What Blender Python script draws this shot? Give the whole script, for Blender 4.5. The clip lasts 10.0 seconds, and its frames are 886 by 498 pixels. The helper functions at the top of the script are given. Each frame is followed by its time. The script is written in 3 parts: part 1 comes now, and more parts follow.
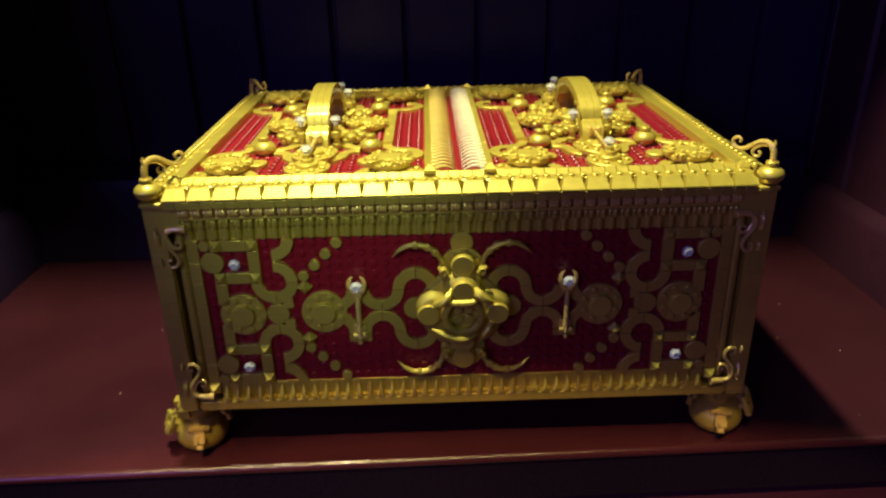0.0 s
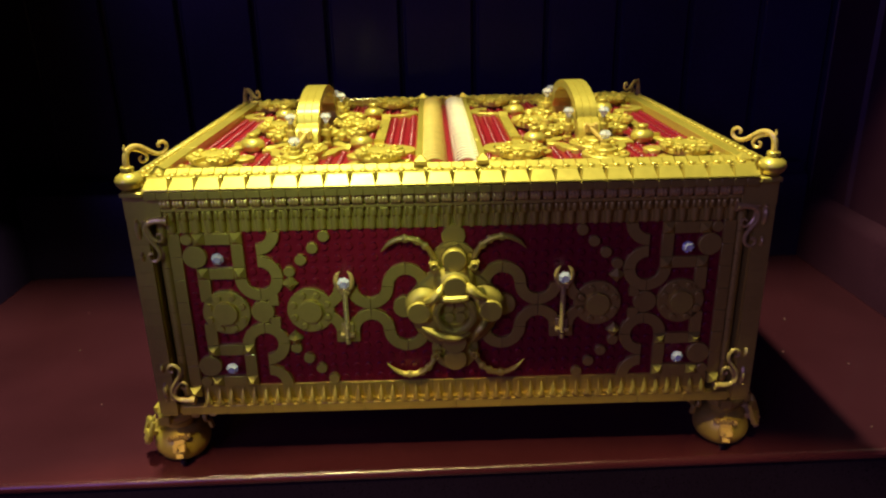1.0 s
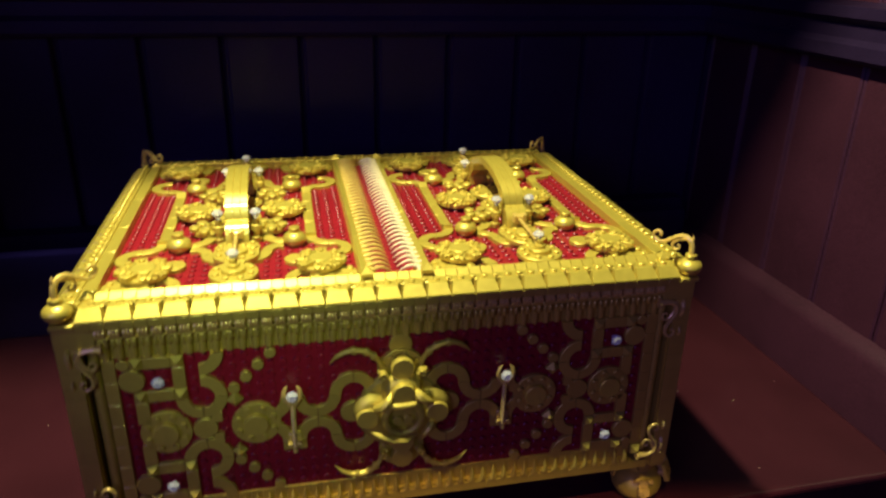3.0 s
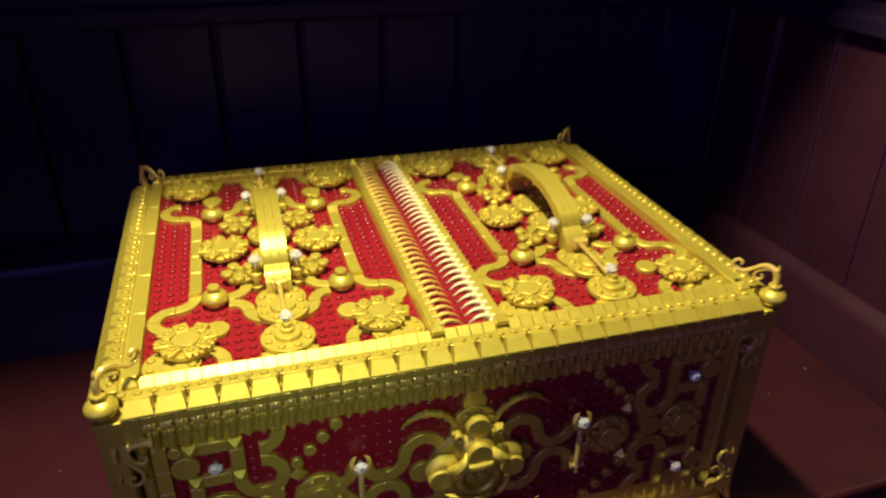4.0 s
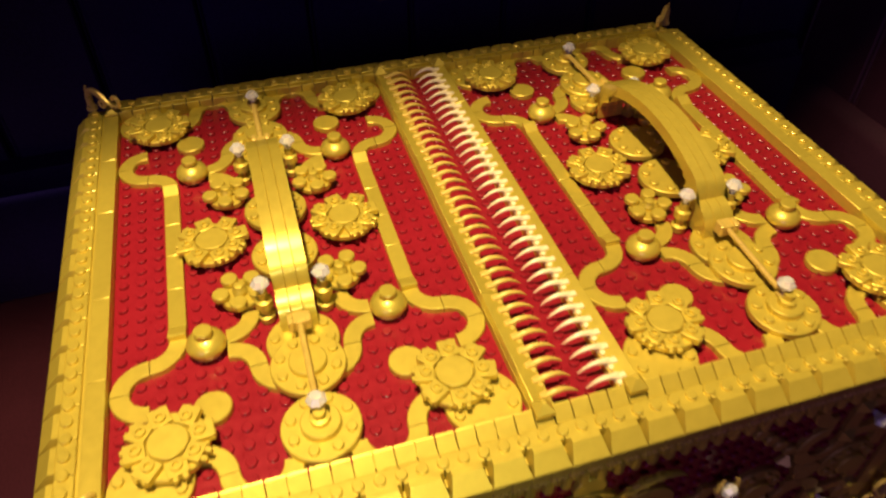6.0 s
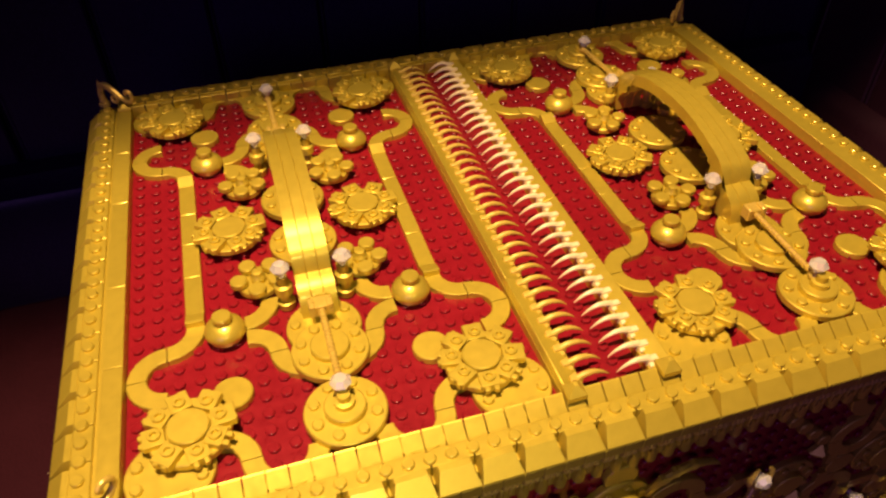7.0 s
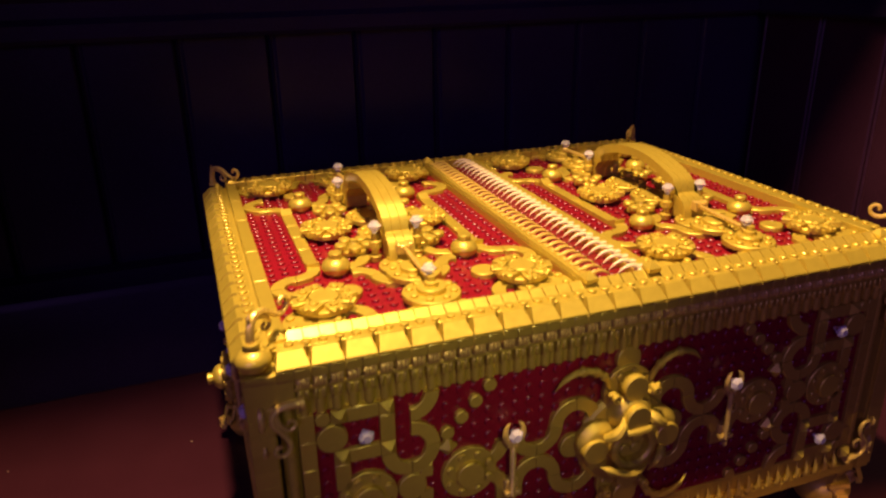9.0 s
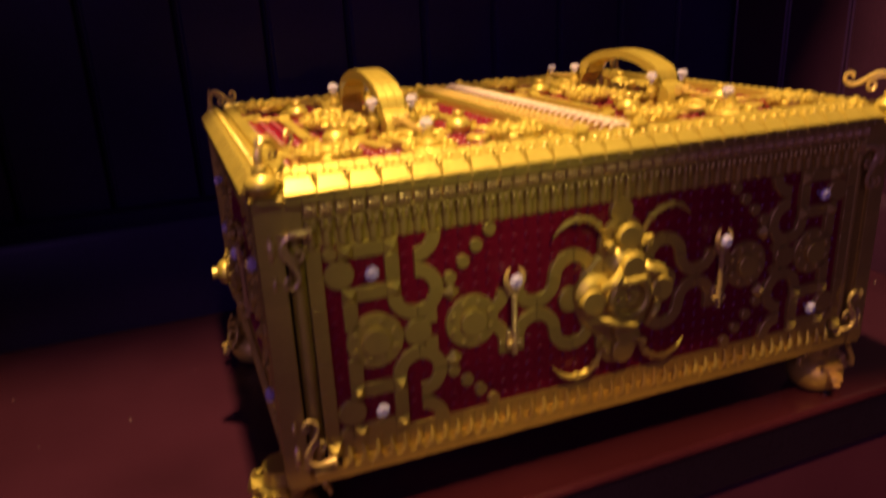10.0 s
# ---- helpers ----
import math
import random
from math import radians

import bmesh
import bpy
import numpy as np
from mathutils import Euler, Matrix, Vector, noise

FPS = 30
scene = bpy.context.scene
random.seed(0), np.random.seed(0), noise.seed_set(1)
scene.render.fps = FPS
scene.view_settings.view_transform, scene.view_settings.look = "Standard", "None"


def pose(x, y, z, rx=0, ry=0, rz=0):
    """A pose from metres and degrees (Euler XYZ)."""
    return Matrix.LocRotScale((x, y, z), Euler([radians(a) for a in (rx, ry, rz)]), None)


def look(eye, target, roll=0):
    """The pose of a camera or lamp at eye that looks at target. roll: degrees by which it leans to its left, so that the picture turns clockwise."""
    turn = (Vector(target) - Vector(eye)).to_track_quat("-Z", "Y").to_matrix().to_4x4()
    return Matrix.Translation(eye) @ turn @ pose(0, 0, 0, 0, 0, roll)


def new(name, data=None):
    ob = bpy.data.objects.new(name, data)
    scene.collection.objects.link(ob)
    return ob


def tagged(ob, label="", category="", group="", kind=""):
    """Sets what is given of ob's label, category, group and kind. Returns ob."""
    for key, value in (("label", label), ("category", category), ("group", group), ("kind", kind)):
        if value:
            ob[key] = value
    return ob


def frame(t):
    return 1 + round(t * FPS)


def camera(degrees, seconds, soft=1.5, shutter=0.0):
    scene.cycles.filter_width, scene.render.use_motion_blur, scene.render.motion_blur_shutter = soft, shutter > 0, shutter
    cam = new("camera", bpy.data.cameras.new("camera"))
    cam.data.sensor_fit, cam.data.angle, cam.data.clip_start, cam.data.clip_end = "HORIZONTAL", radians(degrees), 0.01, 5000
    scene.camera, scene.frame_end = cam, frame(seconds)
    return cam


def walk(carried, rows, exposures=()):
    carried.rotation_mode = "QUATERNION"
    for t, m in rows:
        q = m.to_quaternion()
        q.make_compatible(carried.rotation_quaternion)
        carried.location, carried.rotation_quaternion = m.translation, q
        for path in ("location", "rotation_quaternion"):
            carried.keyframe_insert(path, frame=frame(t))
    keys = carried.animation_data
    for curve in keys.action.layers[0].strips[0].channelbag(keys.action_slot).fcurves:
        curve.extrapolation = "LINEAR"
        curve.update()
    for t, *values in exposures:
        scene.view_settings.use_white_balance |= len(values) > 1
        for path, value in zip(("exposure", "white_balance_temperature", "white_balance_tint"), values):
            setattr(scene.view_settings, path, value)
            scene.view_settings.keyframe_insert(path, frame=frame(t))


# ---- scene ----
cam = camera(63.0, 10.0, soft=2.2, shutter=0.85)
PATH = [
    (0, (-0.02, -0.438, 0.368), (0.01, 1.396, -0.43), -1.3),
    (0.5, (-0.015, -0.433, 0.343), (0.033, 1.436, -0.367), -1.2),
    (1, (-0.013, -0.434, 0.332), (0.013, 1.444, -0.357), -1.2),
    (1.5, (-0.012, -0.433, 0.331), (0.008, 1.448, -0.349), -1.4),
    (2, (-0.015, -0.433, 0.337), (0.015, 1.448, -0.343), -1.4),
    (2.5, (-0.031, -0.426, 0.375), (0.161, 1.43, -0.346), -0.1),
    (2.7, (-0.045, -0.42, 0.397), (0.241, 1.416, -0.342), 0.7),
    (3.8, (-0.108, -0.335, 0.454), (0.406, 1.383, -0.432), 0.7),
    (4, (-0.118, -0.316, 0.464), (0.39, 1.379, -0.47), 0.6),
    (4.5, (-0.115, -0.252, 0.467), (0.394, 1.31, -0.673), 1.0),
    (5, (-0.111, -0.201, 0.463), (0.394, 1.3, -0.759), 2.0),
    (5.5, (-0.114, -0.161, 0.467), (0.315, 1.289, -0.842), 0.0),
    (6, (-0.105, -0.125, 0.462), (0.321, 1.283, -0.892), -0.2),
    (6.2, (-0.104, -0.118, 0.46), (0.3, 1.295, -0.897), -1.0),
    (7.3, (-0.126, -0.142, 0.443), (0.328, 1.357, -0.801), -1.3),
    (7.5, (-0.134, -0.162, 0.447), (0.321, 1.39, -0.73), -3.1),
    (8, (-0.153, -0.214, 0.435), (0.354, 1.425, -0.592), -2.9),
    (8.5, (-0.183, -0.258, 0.414), (0.375, 1.459, -0.445), -2.2),
    (9, (-0.214, -0.292, 0.383), (0.404, 1.468, -0.338), -1.0),
    (9.5, (-0.223, -0.317, 0.349), (0.43, 1.461, -0.293), -2.4),
    (10, (-0.237, -0.333, 0.298), (0.418, 1.442, -0.349), -2.8),
]
# stops, white balance: greenish and cool at first, warm and then magenta later
TONES = [(0.0, 0.22, 5250, -5), (2.5, 0.2, 5250, -4), (4.5, 0.0, 5700, 3), (5.5, -0.12, 6200, 14), (6.2, -0.26, 6900, 26), (7.5, -0.38, 7800, 45),
         (8.5, -0.15, 7700, 47), (10.0, 0.0, 7250, 54)]
walk(cam, [(t, look(eye, target, roll)) for t, eye, target, roll in PATH], TONES)
# ---- light of the place: one warm lamp above the open front; a faint cool world and added fills ----
scene.view_settings.exposure = 0.0
world = bpy.data.worlds.new("dark_room")
scene.world = world
world.use_nodes = True
world.node_tree.nodes["Background"].inputs[0].default_value = (0.10, 0.09, 0.16, 1)
world.node_tree.nodes["Background"].inputs[1].default_value = 0.85

lamp_data = bpy.data.lights.new("ceiling_spotlight", "SPOT")
lamp_data.energy = 66.0
lamp_data.color = (1.0, 0.80, 0.42)
lamp_data.shadow_soft_size = 0.021
lamp_data.spot_size = radians(95)
lamp_data.spot_blend = 0.5
lamp = new("ceiling_spotlight", lamp_data)
lamp.matrix_world = look((-0.17, -0.022, 1.02), (0.03, 0.14, 0.10))

# fills added in front of the niche, no lamps seen there: a warm spot, a soft greenish spot on the front, a broad cool
# glow
edge_fill_data = bpy.data.lights.new("shelf_edge_fill", "SPOT")
edge_fill_data.energy = 230
edge_fill_data.color = (1.0, 0.56, 0.18)
edge_fill_data.shadow_soft_size = 0.02
edge_fill_data.spot_size = radians(72)
edge_fill_data.spot_blend = 0.02
edge_fill = new("shelf_edge_fill", edge_fill_data)
# added warm spot: cone edge set to light only shelf edge and feet
edge_fill.matrix_world = look((-0.30, -1.10, 1.75), (-0.10, -1.19, 0.0))
# added spot imitating the greenish pool on the upper front, source unknown
spot_data = bpy.data.lights.new("front_fill_spot", "SPOT")
spot_data.energy = 12.5
spot_data.color = (0.92, 1.0, 0.50)
spot_data.shadow_soft_size = 0.05
spot_data.spot_size = radians(15)
spot_data.spot_blend = 1.0
front_fill = new("front_fill_spot", spot_data)
front_fill.matrix_world = look((-0.14, -0.75, 0.80), (-0.09, 0.0, 0.225))
# added cool area fill that tints and lifts the dark walls
cool_data = bpy.data.lights.new("cool_fill", "AREA")
cool_data.energy = 20.0
cool_data.color = (0.34, 0.20, 1.0)
cool_data.shape, cool_data.size, cool_data.size_y = "RECTANGLE", 1.6, 1.0
cool_light = new("cool_fill", cool_data)
cool_light.matrix_world = look((-1.7, -2.4, 1.2), (0.0, 0.3, 0.3))

# ---- materials ----
def material(name, colour, rough=0.4, metal=0.0, vary=0.12, grain=300.0, bump=0.05, bump_scale=400.0, coat=0.0,
             stain=None, spec=0.5, rnd=0.0, stain_scale=12.0):
    """Principled paint or plastic with fine grain, larger stains and faint relief, in metres."""
    m = bpy.data.materials.new(name)
    m.use_nodes = True
    n, l = m.node_tree.nodes, m.node_tree.links
    b = n["Principled BSDF"]
    b.inputs["Roughness"].default_value = rough
    b.inputs["Metallic"].default_value = metal
    b.inputs["Coat Weight"].default_value = coat
    b.inputs["Coat Roughness"].default_value = 0.12
    b.inputs["Specular IOR Level"].default_value = spec
    geo = n.new("ShaderNodeNewGeometry")
    big = n.new("ShaderNodeTexNoise")
    big.inputs["Scale"].default_value = stain_scale
    big.inputs["Detail"].default_value = 6
    fine = n.new("ShaderNodeTexNoise")
    fine.inputs["Scale"].default_value = grain
    fine.inputs["Detail"].default_value = 4
    l.new(geo.outputs["Position"], big.inputs["Vector"])
    l.new(geo.outputs["Position"], fine.inputs["Vector"])
    mix = n.new("ShaderNodeMix")
    mix.data_type = "RGBA"
    dark = stain or tuple(c * (1 - 2.2 * vary) for c in colour)
    mix.inputs["A"].default_value = (*dark, 1)
    mix.inputs["B"].default_value = (*[min(1, c * (1 + vary)) for c in colour], 1)
    add = n.new("ShaderNodeMath")
    add.operation = "ADD"
    l.new(big.outputs["Fac"], add.inputs[0])
    l.new(fine.outputs["Fac"], add.inputs[1])
    ramp = n.new("ShaderNodeMapRange")
    ramp.inputs["From Min"].default_value = 0.62
    ramp.inputs["From Max"].default_value = 1.2
    l.new(add.outputs[0], ramp.inputs["Value"])
    l.new(ramp.outputs[0], mix.inputs["Factor"])
    out = mix.outputs["Result"]
    if rnd:
        info = n.new("ShaderNodeObjectInfo")
        val = n.new("ShaderNodeMapRange")
        val.inputs["To Min"].default_value = 1 - rnd
        val.inputs["To Max"].default_value = 1 + rnd * 0.6
        l.new(info.outputs["Random"], val.inputs["Value"])
        hsv = n.new("ShaderNodeHueSaturation")
        l.new(val.outputs[0], hsv.inputs["Value"])
        l.new(out, hsv.inputs["Color"])
        out = hsv.outputs["Color"]
    l.new(out, b.inputs["Base Color"])
    rr = n.new("ShaderNodeMapRange")
    rr.inputs["To Min"].default_value = max(0.03, rough - 0.07)
    rr.inputs["To Max"].default_value = rough + 0.1
    l.new(fine.outputs["Fac"], rr.inputs["Value"])
    l.new(rr.outputs[0], b.inputs["Roughness"])
    relief = n.new("ShaderNodeTexNoise")
    relief.inputs["Scale"].default_value = bump_scale
    relief.inputs["Detail"].default_value = 3
    l.new(geo.outputs["Position"], relief.inputs["Vector"])
    bp = n.new("ShaderNodeBump")
    bp.inputs["Strength"].default_value = bump
    bp.inputs["Distance"].default_value = 0.001
    l.new(relief.outputs["Fac"], bp.inputs["Height"])
    l.new(bp.outputs[0], b.inputs["Normal"])
    return m


GOLD = material("pearl_gold_plastic", (0.60, 0.472, 0.060), rough=0.44, metal=0.50, vary=0.035, rnd=0.07, bump=0.04)
GLOSS = material("glossy_gold_plastic", (0.60, 0.472, 0.060), rough=0.38, metal=0.50, coat=0.35, vary=0.035, rnd=0.07, bump=0.03)
IVORY = material("ivory_plastic", (0.80, 0.70, 0.42), rough=0.35, vary=0.04, rnd=0.06, bump=0.04)
ORANGE = material("warm_gold_plastic", (0.60, 0.44, 0.08), rough=0.45, metal=0.1, vary=0.05, rnd=0.07, bump=0.04)
METAL = material("shiny_gold_metal", (0.66, 0.48, 0.10), rough=0.28, metal=0.28, vary=0.06, rnd=0.05, bump=0.03)
RED = material("red_plastic", (0.235, 0.0085, 0.0165), rough=0.29, vary=0.10, bump=0.03, rnd=0.05)
# shade of the gaps put into the core's colour; also the black foot pegs
DARK = material("gap_shade_and_peg_black", (0.03, 0.02, 0.012), rough=0.5, vary=0.1)
SHELF = material("oxblood_gloss_paint", (0.043, 0.0100, 0.0155), rough=0.18, vary=0.16, grain=900, bump=0.25, bump_scale=1400, coat=0.25,
                 stain_scale=9)
WALL = material("navy_black_paint", (0.0195, 0.0110, 0.0350), rough=0.30, vary=0.25, spec=0.16, grain=700, bump=0.05, bump_scale=500, stain_scale=5)
SIDE = material("oxblood_wall_paint", (0.042, 0.0115, 0.024), rough=0.42, vary=0.25, spec=0.3, grain=700, bump=0.15, bump_scale=600, stain_scale=6)
TRIM = material("black_gloss_paint", (0.0060, 0.0042, 0.0120), rough=0.28, vary=0.25, spec=0.3, grain=700, bump=0.08, bump_scale=600, stain_scale=5)
CRYSTAL = bpy.data.materials.new("clear_crystal_plastic")
CRYSTAL.use_nodes = True
_c = CRYSTAL.node_tree.nodes["Principled BSDF"]
_c.inputs["Base Color"].default_value = (1.0, 1.0, 1.0, 1)
_c.inputs["Transmission Weight"].default_value = 0.66
_c.inputs["Roughness"].default_value = 0.03
_c.inputs["IOR"].default_value = 1.55

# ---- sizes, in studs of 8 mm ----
U = 0.008
RED_Z = 27.2          # red top plate of the lid
RIM_Z = 26.95        # lower edge of the lid's slopes
PANEL_Z = 16.1        # middle of the front panel
FRONT_Y = 1.25        # red plane of the front
SIDE_X = 25.0         # red plane of the sides
LID_D = 40.0
MID_Y = 20.0


# ---- mesh helpers ----
def mesh_of(name, bm, mat, smooth=True):
    bmesh.ops.recalc_face_normals(bm, faces=bm.faces)
    me = bpy.data.meshes.new(name)
    bm.to_mesh(me)
    bm.free()
    me.materials.append(mat)
    if smooth:
        for f in me.polygons:
            f.use_smooth = True
        me.set_sharp_from_angle(angle=radians(35))
    return me


def add_box(bm, x0, x1, y0, y1, z0, z1, c=0.0):
    """A box in studs with chamfered upright and top edges."""
    def ring(ins, z):
        a, b2, d, e = x0 + ins, x1 - ins, y0 + ins, y1 - ins
        if c <= 0:
            pts = [(a, d), (b2, d), (b2, e), (a, e)]
        else:
            k = c
            pts = [(a + k, d), (b2 - k, d), (b2, d + k), (b2, e - k), (b2 - k, e), (a + k, e), (a, e - k), (a, d + k)]
        return [bm.verts.new((p[0] * U, p[1] * U, z * U)) for p in pts]
    rings = [ring(0, z0)]
    if c > 0:
        rings += [ring(0, z1 - c), ring(c, z1)]
    else:
        rings.append(ring(0, z1))
    close_rings(bm, rings)


def close_rings(bm, rings, caps=True):
    for r0, r1 in zip(rings, rings[1:]):
        k = len(r0)
        for i in range(k):
            bm.faces.new((r0[i], r0[(i + 1) % k], r1[(i + 1) % k], r1[i]))
    if caps:
        bm.faces.new(rings[0][::-1])
        bm.faces.new(rings[-1])


def add_lathe(bm, profile, seg=16, x=0.0, y=0.0, z=0.0, m=None):
    """Rings of (radius, height), in studs, closed at both ends."""
    rings = []
    for r, h in profile:
        ring = []
        for i in range(seg):
            a = 2 * math.pi * i / seg
            v = Vector(((x + r * math.cos(a)) * U, (y + r * math.sin(a)) * U, (z + h) * U))
            ring.append(bm.verts.new(m @ v if m else v))
        rings.append(ring)
    close_rings(bm, rings)


def disc_profile(r, t, c=0.06):
    return [(r, 0), (r, t - c), (r - c, t)]


def add_stud(bm, x, y, z, r=0.3, h=0.21, seg=10):
    add_lathe(bm, [(r, -0.02), (r, h - 0.05), (r - 0.05, h)], seg, x, y, z)


def spline(points, steps=5):
    """A smooth curve through the points."""
    p = [Vector(q) for q in points]
    p = [2 * p[0] - p[1]] + p + [2 * p[-1] - p[-2]]
    out = []
    for i in range(1, len(p) - 2):
        for s in range(steps):
            t = s / steps
            a, b2, c, d = p[i - 1], p[i], p[i + 1], p[i + 2]
            out.append(0.5 * ((2 * b2) + (c - a) * t + (2 * a - 5 * b2 + 4 * c - d) * t * t + (3 * b2 - a - 3 * c + d) * t ** 3))
    out.append(p[-2])
    return out


def add_tube(bm, points, radii, seg=8, steps=4, up=(0, 0, 1)):
    """A tapered round bar along a smooth curve, in studs."""
    path = spline(points, steps)
    n = len(path)
    rings = []
    for i, q in enumerate(path):
        d = (path[min(i + 1, n - 1)] - path[max(i - 1, 0)]).normalized()
        side = d.cross(Vector(up))
        if side.length < 1e-3:
            side = d.cross(Vector((0.3, 1, 0.1)))
        side.normalize()
        over = side.cross(d)
        f = i / (n - 1) * (len(radii) - 1)
        k = min(int(f), len(radii) - 2)
        r = radii[k] + (radii[k + 1] - radii[k]) * (f - k)
        rings.append([bm.verts.new((q + r * (math.cos(2 * math.pi * j / seg) * side + math.sin(2 * math.pi * j / seg) * over)) * U)
                      for j in range(seg)])
    close_rings(bm, rings)


def add_arc(bm, r0, r1, a0, a1, z0, z1, c=0.05, n=7, x=0.0, y=0.0):
    """A piece of a flat ring, chamfered above."""
    prof = [(r0, z0), (r1, z0), (r1, z1 - c), (r1 - c, z1), (r0 + c, z1), (r0, z1 - c)]
    rings = []
    for i in range(n + 1):
        a = radians(a0 + (a1 - a0) * i / n)
        rings.append([bm.verts.new(((x + r * math.cos(a)) * U, (y + r * math.sin(a)) * U, z * U)) for r, z in prof])
    close_rings(bm, rings)


# ---- objects, parents and faces of the chest ----
PLACED = {}


def attach(ob, parent, m):
    PLACED[ob] = m
    if parent is None:
        ob.matrix_world = m
    else:
        ob.parent = parent
        ob.matrix_parent_inverse = PLACED[parent].inverted()
        ob.matrix_basis = m
    return ob


def piece(name, me, parent, m=Matrix(), label=""):
    return tagged(attach(new(name, me), parent, m), label)


def part(name, bm, mat, parent, label="", m=Matrix(), smooth=True):
    return piece(name, mesh_of(name, bm, mat, smooth), parent, m, label)


def basis(x, y, z, o):
    m = Matrix((x, y, z)).transposed().to_4x4()
    m.translation = Vector(o) * U
    return m


FACES = {
    "top": basis((1, 0, 0), (0, 1, 0), (0, 0, 1), (0, 0, RED_Z)),
    "front": basis((1, 0, 0), (0, 0, 1), (0, -1, 0), (0, FRONT_Y, PANEL_Z)),
    "left": basis((0, -1, 0), (0, 0, 1), (-1, 0, 0), (-SIDE_X, MID_Y, PANEL_Z)),
    "right": basis((0, 1, 0), (0, 0, 1), (1, 0, 0), (SIDE_X, MID_Y, PANEL_Z)),
}


def on(face, u, v, w=0.0, turn=0.0, flip=False):
    """Pose on a face of the chest: along, up and out in studs, turned in its plane."""
    m = FACES[face] @ Matrix.Translation(Vector((u, v, w)) * U) @ Matrix.Rotation(radians(turn), 4, "Z")
    return m @ Matrix.Diagonal((-1, 1, 1, 1)) if flip else m


CACHE = {}


def shared(key, make, mat=None, smooth=True):
    """One mesh for all alike pieces."""
    if key not in CACHE:
        bm = bmesh.new()
        make(bm)
        CACHE[key] = mesh_of(key, bm, mat or GOLD, smooth)
    return CACHE[key]
# ---- the niche: shelf, panelled back, side walls, upper shelf, dark room beyond ----
WALL_Y, EDGE_Y = 0.445, 0.006
WALL_W, WALL_E = -0.514, 0.469
# the niche stands slightly askew to the chest
NICHE = Matrix.Rotation(radians(1.0), 4, "Z")


def wall_box(name, x0, x1, y0, y1, z0, z1, mat, label="", c=0.0, parent=None):
    bm = bmesh.new()
    add_box(bm, x0 / U, x1 / U, y0 / U, y1 / U, z0 / U, z1 / U, c / U)
    ob = part(name, bm, mat, parent, label, NICHE)
    return ob if parent else tagged(ob, kind="structure")


def sweep_x(name, profile, x0, x1, mat, label, along="x"):
    """A moulding: a profile of (depth, height) in metres drawn along x or y."""
    bm = bmesh.new()
    ends = []
    for x in (x0, x1):
        ends.append([bm.verts.new((x, a, b2) if along == "x" else (a, x, b2)) for a, b2 in profile])
    close_rings(bm, ends)
    return tagged(part(name, bm, mat, None, label, NICHE), kind="structure")


# shelf board with a rounded front edge
nose = [(WALL_Y, 0.0), (WALL_Y, -0.009)]
nose += [(EDGE_Y + 0.0045 - 0.0045 * math.cos(radians(a)), -0.0045 + 0.0045 * math.sin(radians(a))) for a in (-90, -60, -30, 0, 18, 36, 54, 72, 90)]
sweep_x("shelf", nose, WALL_W + 0.0005, WALL_E - 0.0005, SHELF, "glossy oxblood painted wooden shelf under the chest")
sweep_x("trim", [(EDGE_Y + 0.03, -0.0092), (EDGE_Y + 0.0035, -0.0092), (EDGE_Y + 0.0035, -0.046), (EDGE_Y + 0.007, -0.05), (EDGE_Y + 0.03, -0.05)],
        WALL_W + 0.0005, WALL_E - 0.0005, TRIM, "navy-black board under the edge of the shelf")
wall_box("shelf_apron", WALL_W + 0.001, WALL_E - 0.001, 0.018, 0.04, -0.45, -0.0385, SIDE, "dark painted apron board below the shelf")

# back wall with upright tongue-and-groove boards
back = wall_box("wall_back", WALL_W - 0.03, WALL_E + 0.03, WALL_Y + 0.012, WALL_Y + 0.04, -0.05, 0.95, WALL, "navy-black painted backing of the panelled wall")
BOARD = 0.085
bm = bmesh.new()
w = BOARD / 2 / U
prof = [(-w + 0.1, 0), (-w + 0.1, 1.05), (-w + 0.28, 1.45), (-w + 0.5, 1.2), (-w + 0.68, 1.2), (-w + 0.95, 1.5),
        (w - 0.32, 1.5), (w - 0.1, 1.25), (w - 0.1, 0)]
ends = []
for z in (0.0, 0.95 / U):
    ends.append([bm.verts.new((a * U, -b2 * U, z * U)) for a, b2 in prof])
close_rings(bm, ends)
board = mesh_of("board", bm, WALL)
side_board = board.copy()
side_board.materials[0] = SIDE
for i in range(-5, 6):
    piece("board", board, back, NICHE @ Matrix.Translation((-0.046 + 0.008 + BOARD * (i + 0.5), WALL_Y + 0.012, 0.0)))
rail = [(WALL_Y + 0.001, 0.328), (WALL_Y - 0.012, 0.328), (WALL_Y - 0.016, 0.332), (WALL_Y - 0.016, 0.344), (WALL_Y - 0.010, 0.349),
        (WALL_Y - 0.010, 0.362), (WALL_Y - 0.018, 0.368), (WALL_Y - 0.018, 0.378), (WALL_Y + 0.001, 0.382)]
sweep_x("trim_back", rail, WALL_W, WALL_E, WALL, "navy-black moulded rail along the panelled wall")
foot_board = [(WALL_Y + 0.001, 0.0003), (WALL_Y - 0.036, 0.0003), (WALL_Y - 0.036, 0.096), (WALL_Y - 0.032, 0.104), (WALL_Y - 0.024, 0.108),
              (WALL_Y - 0.018, 0.116), (WALL_Y + 0.001, 0.118)]
sweep_x("baseboard_back", foot_board, WALL_W + 0.0145, WALL_E - 0.0145, WALL, "navy-black moulded baseboard along the panelled wall")
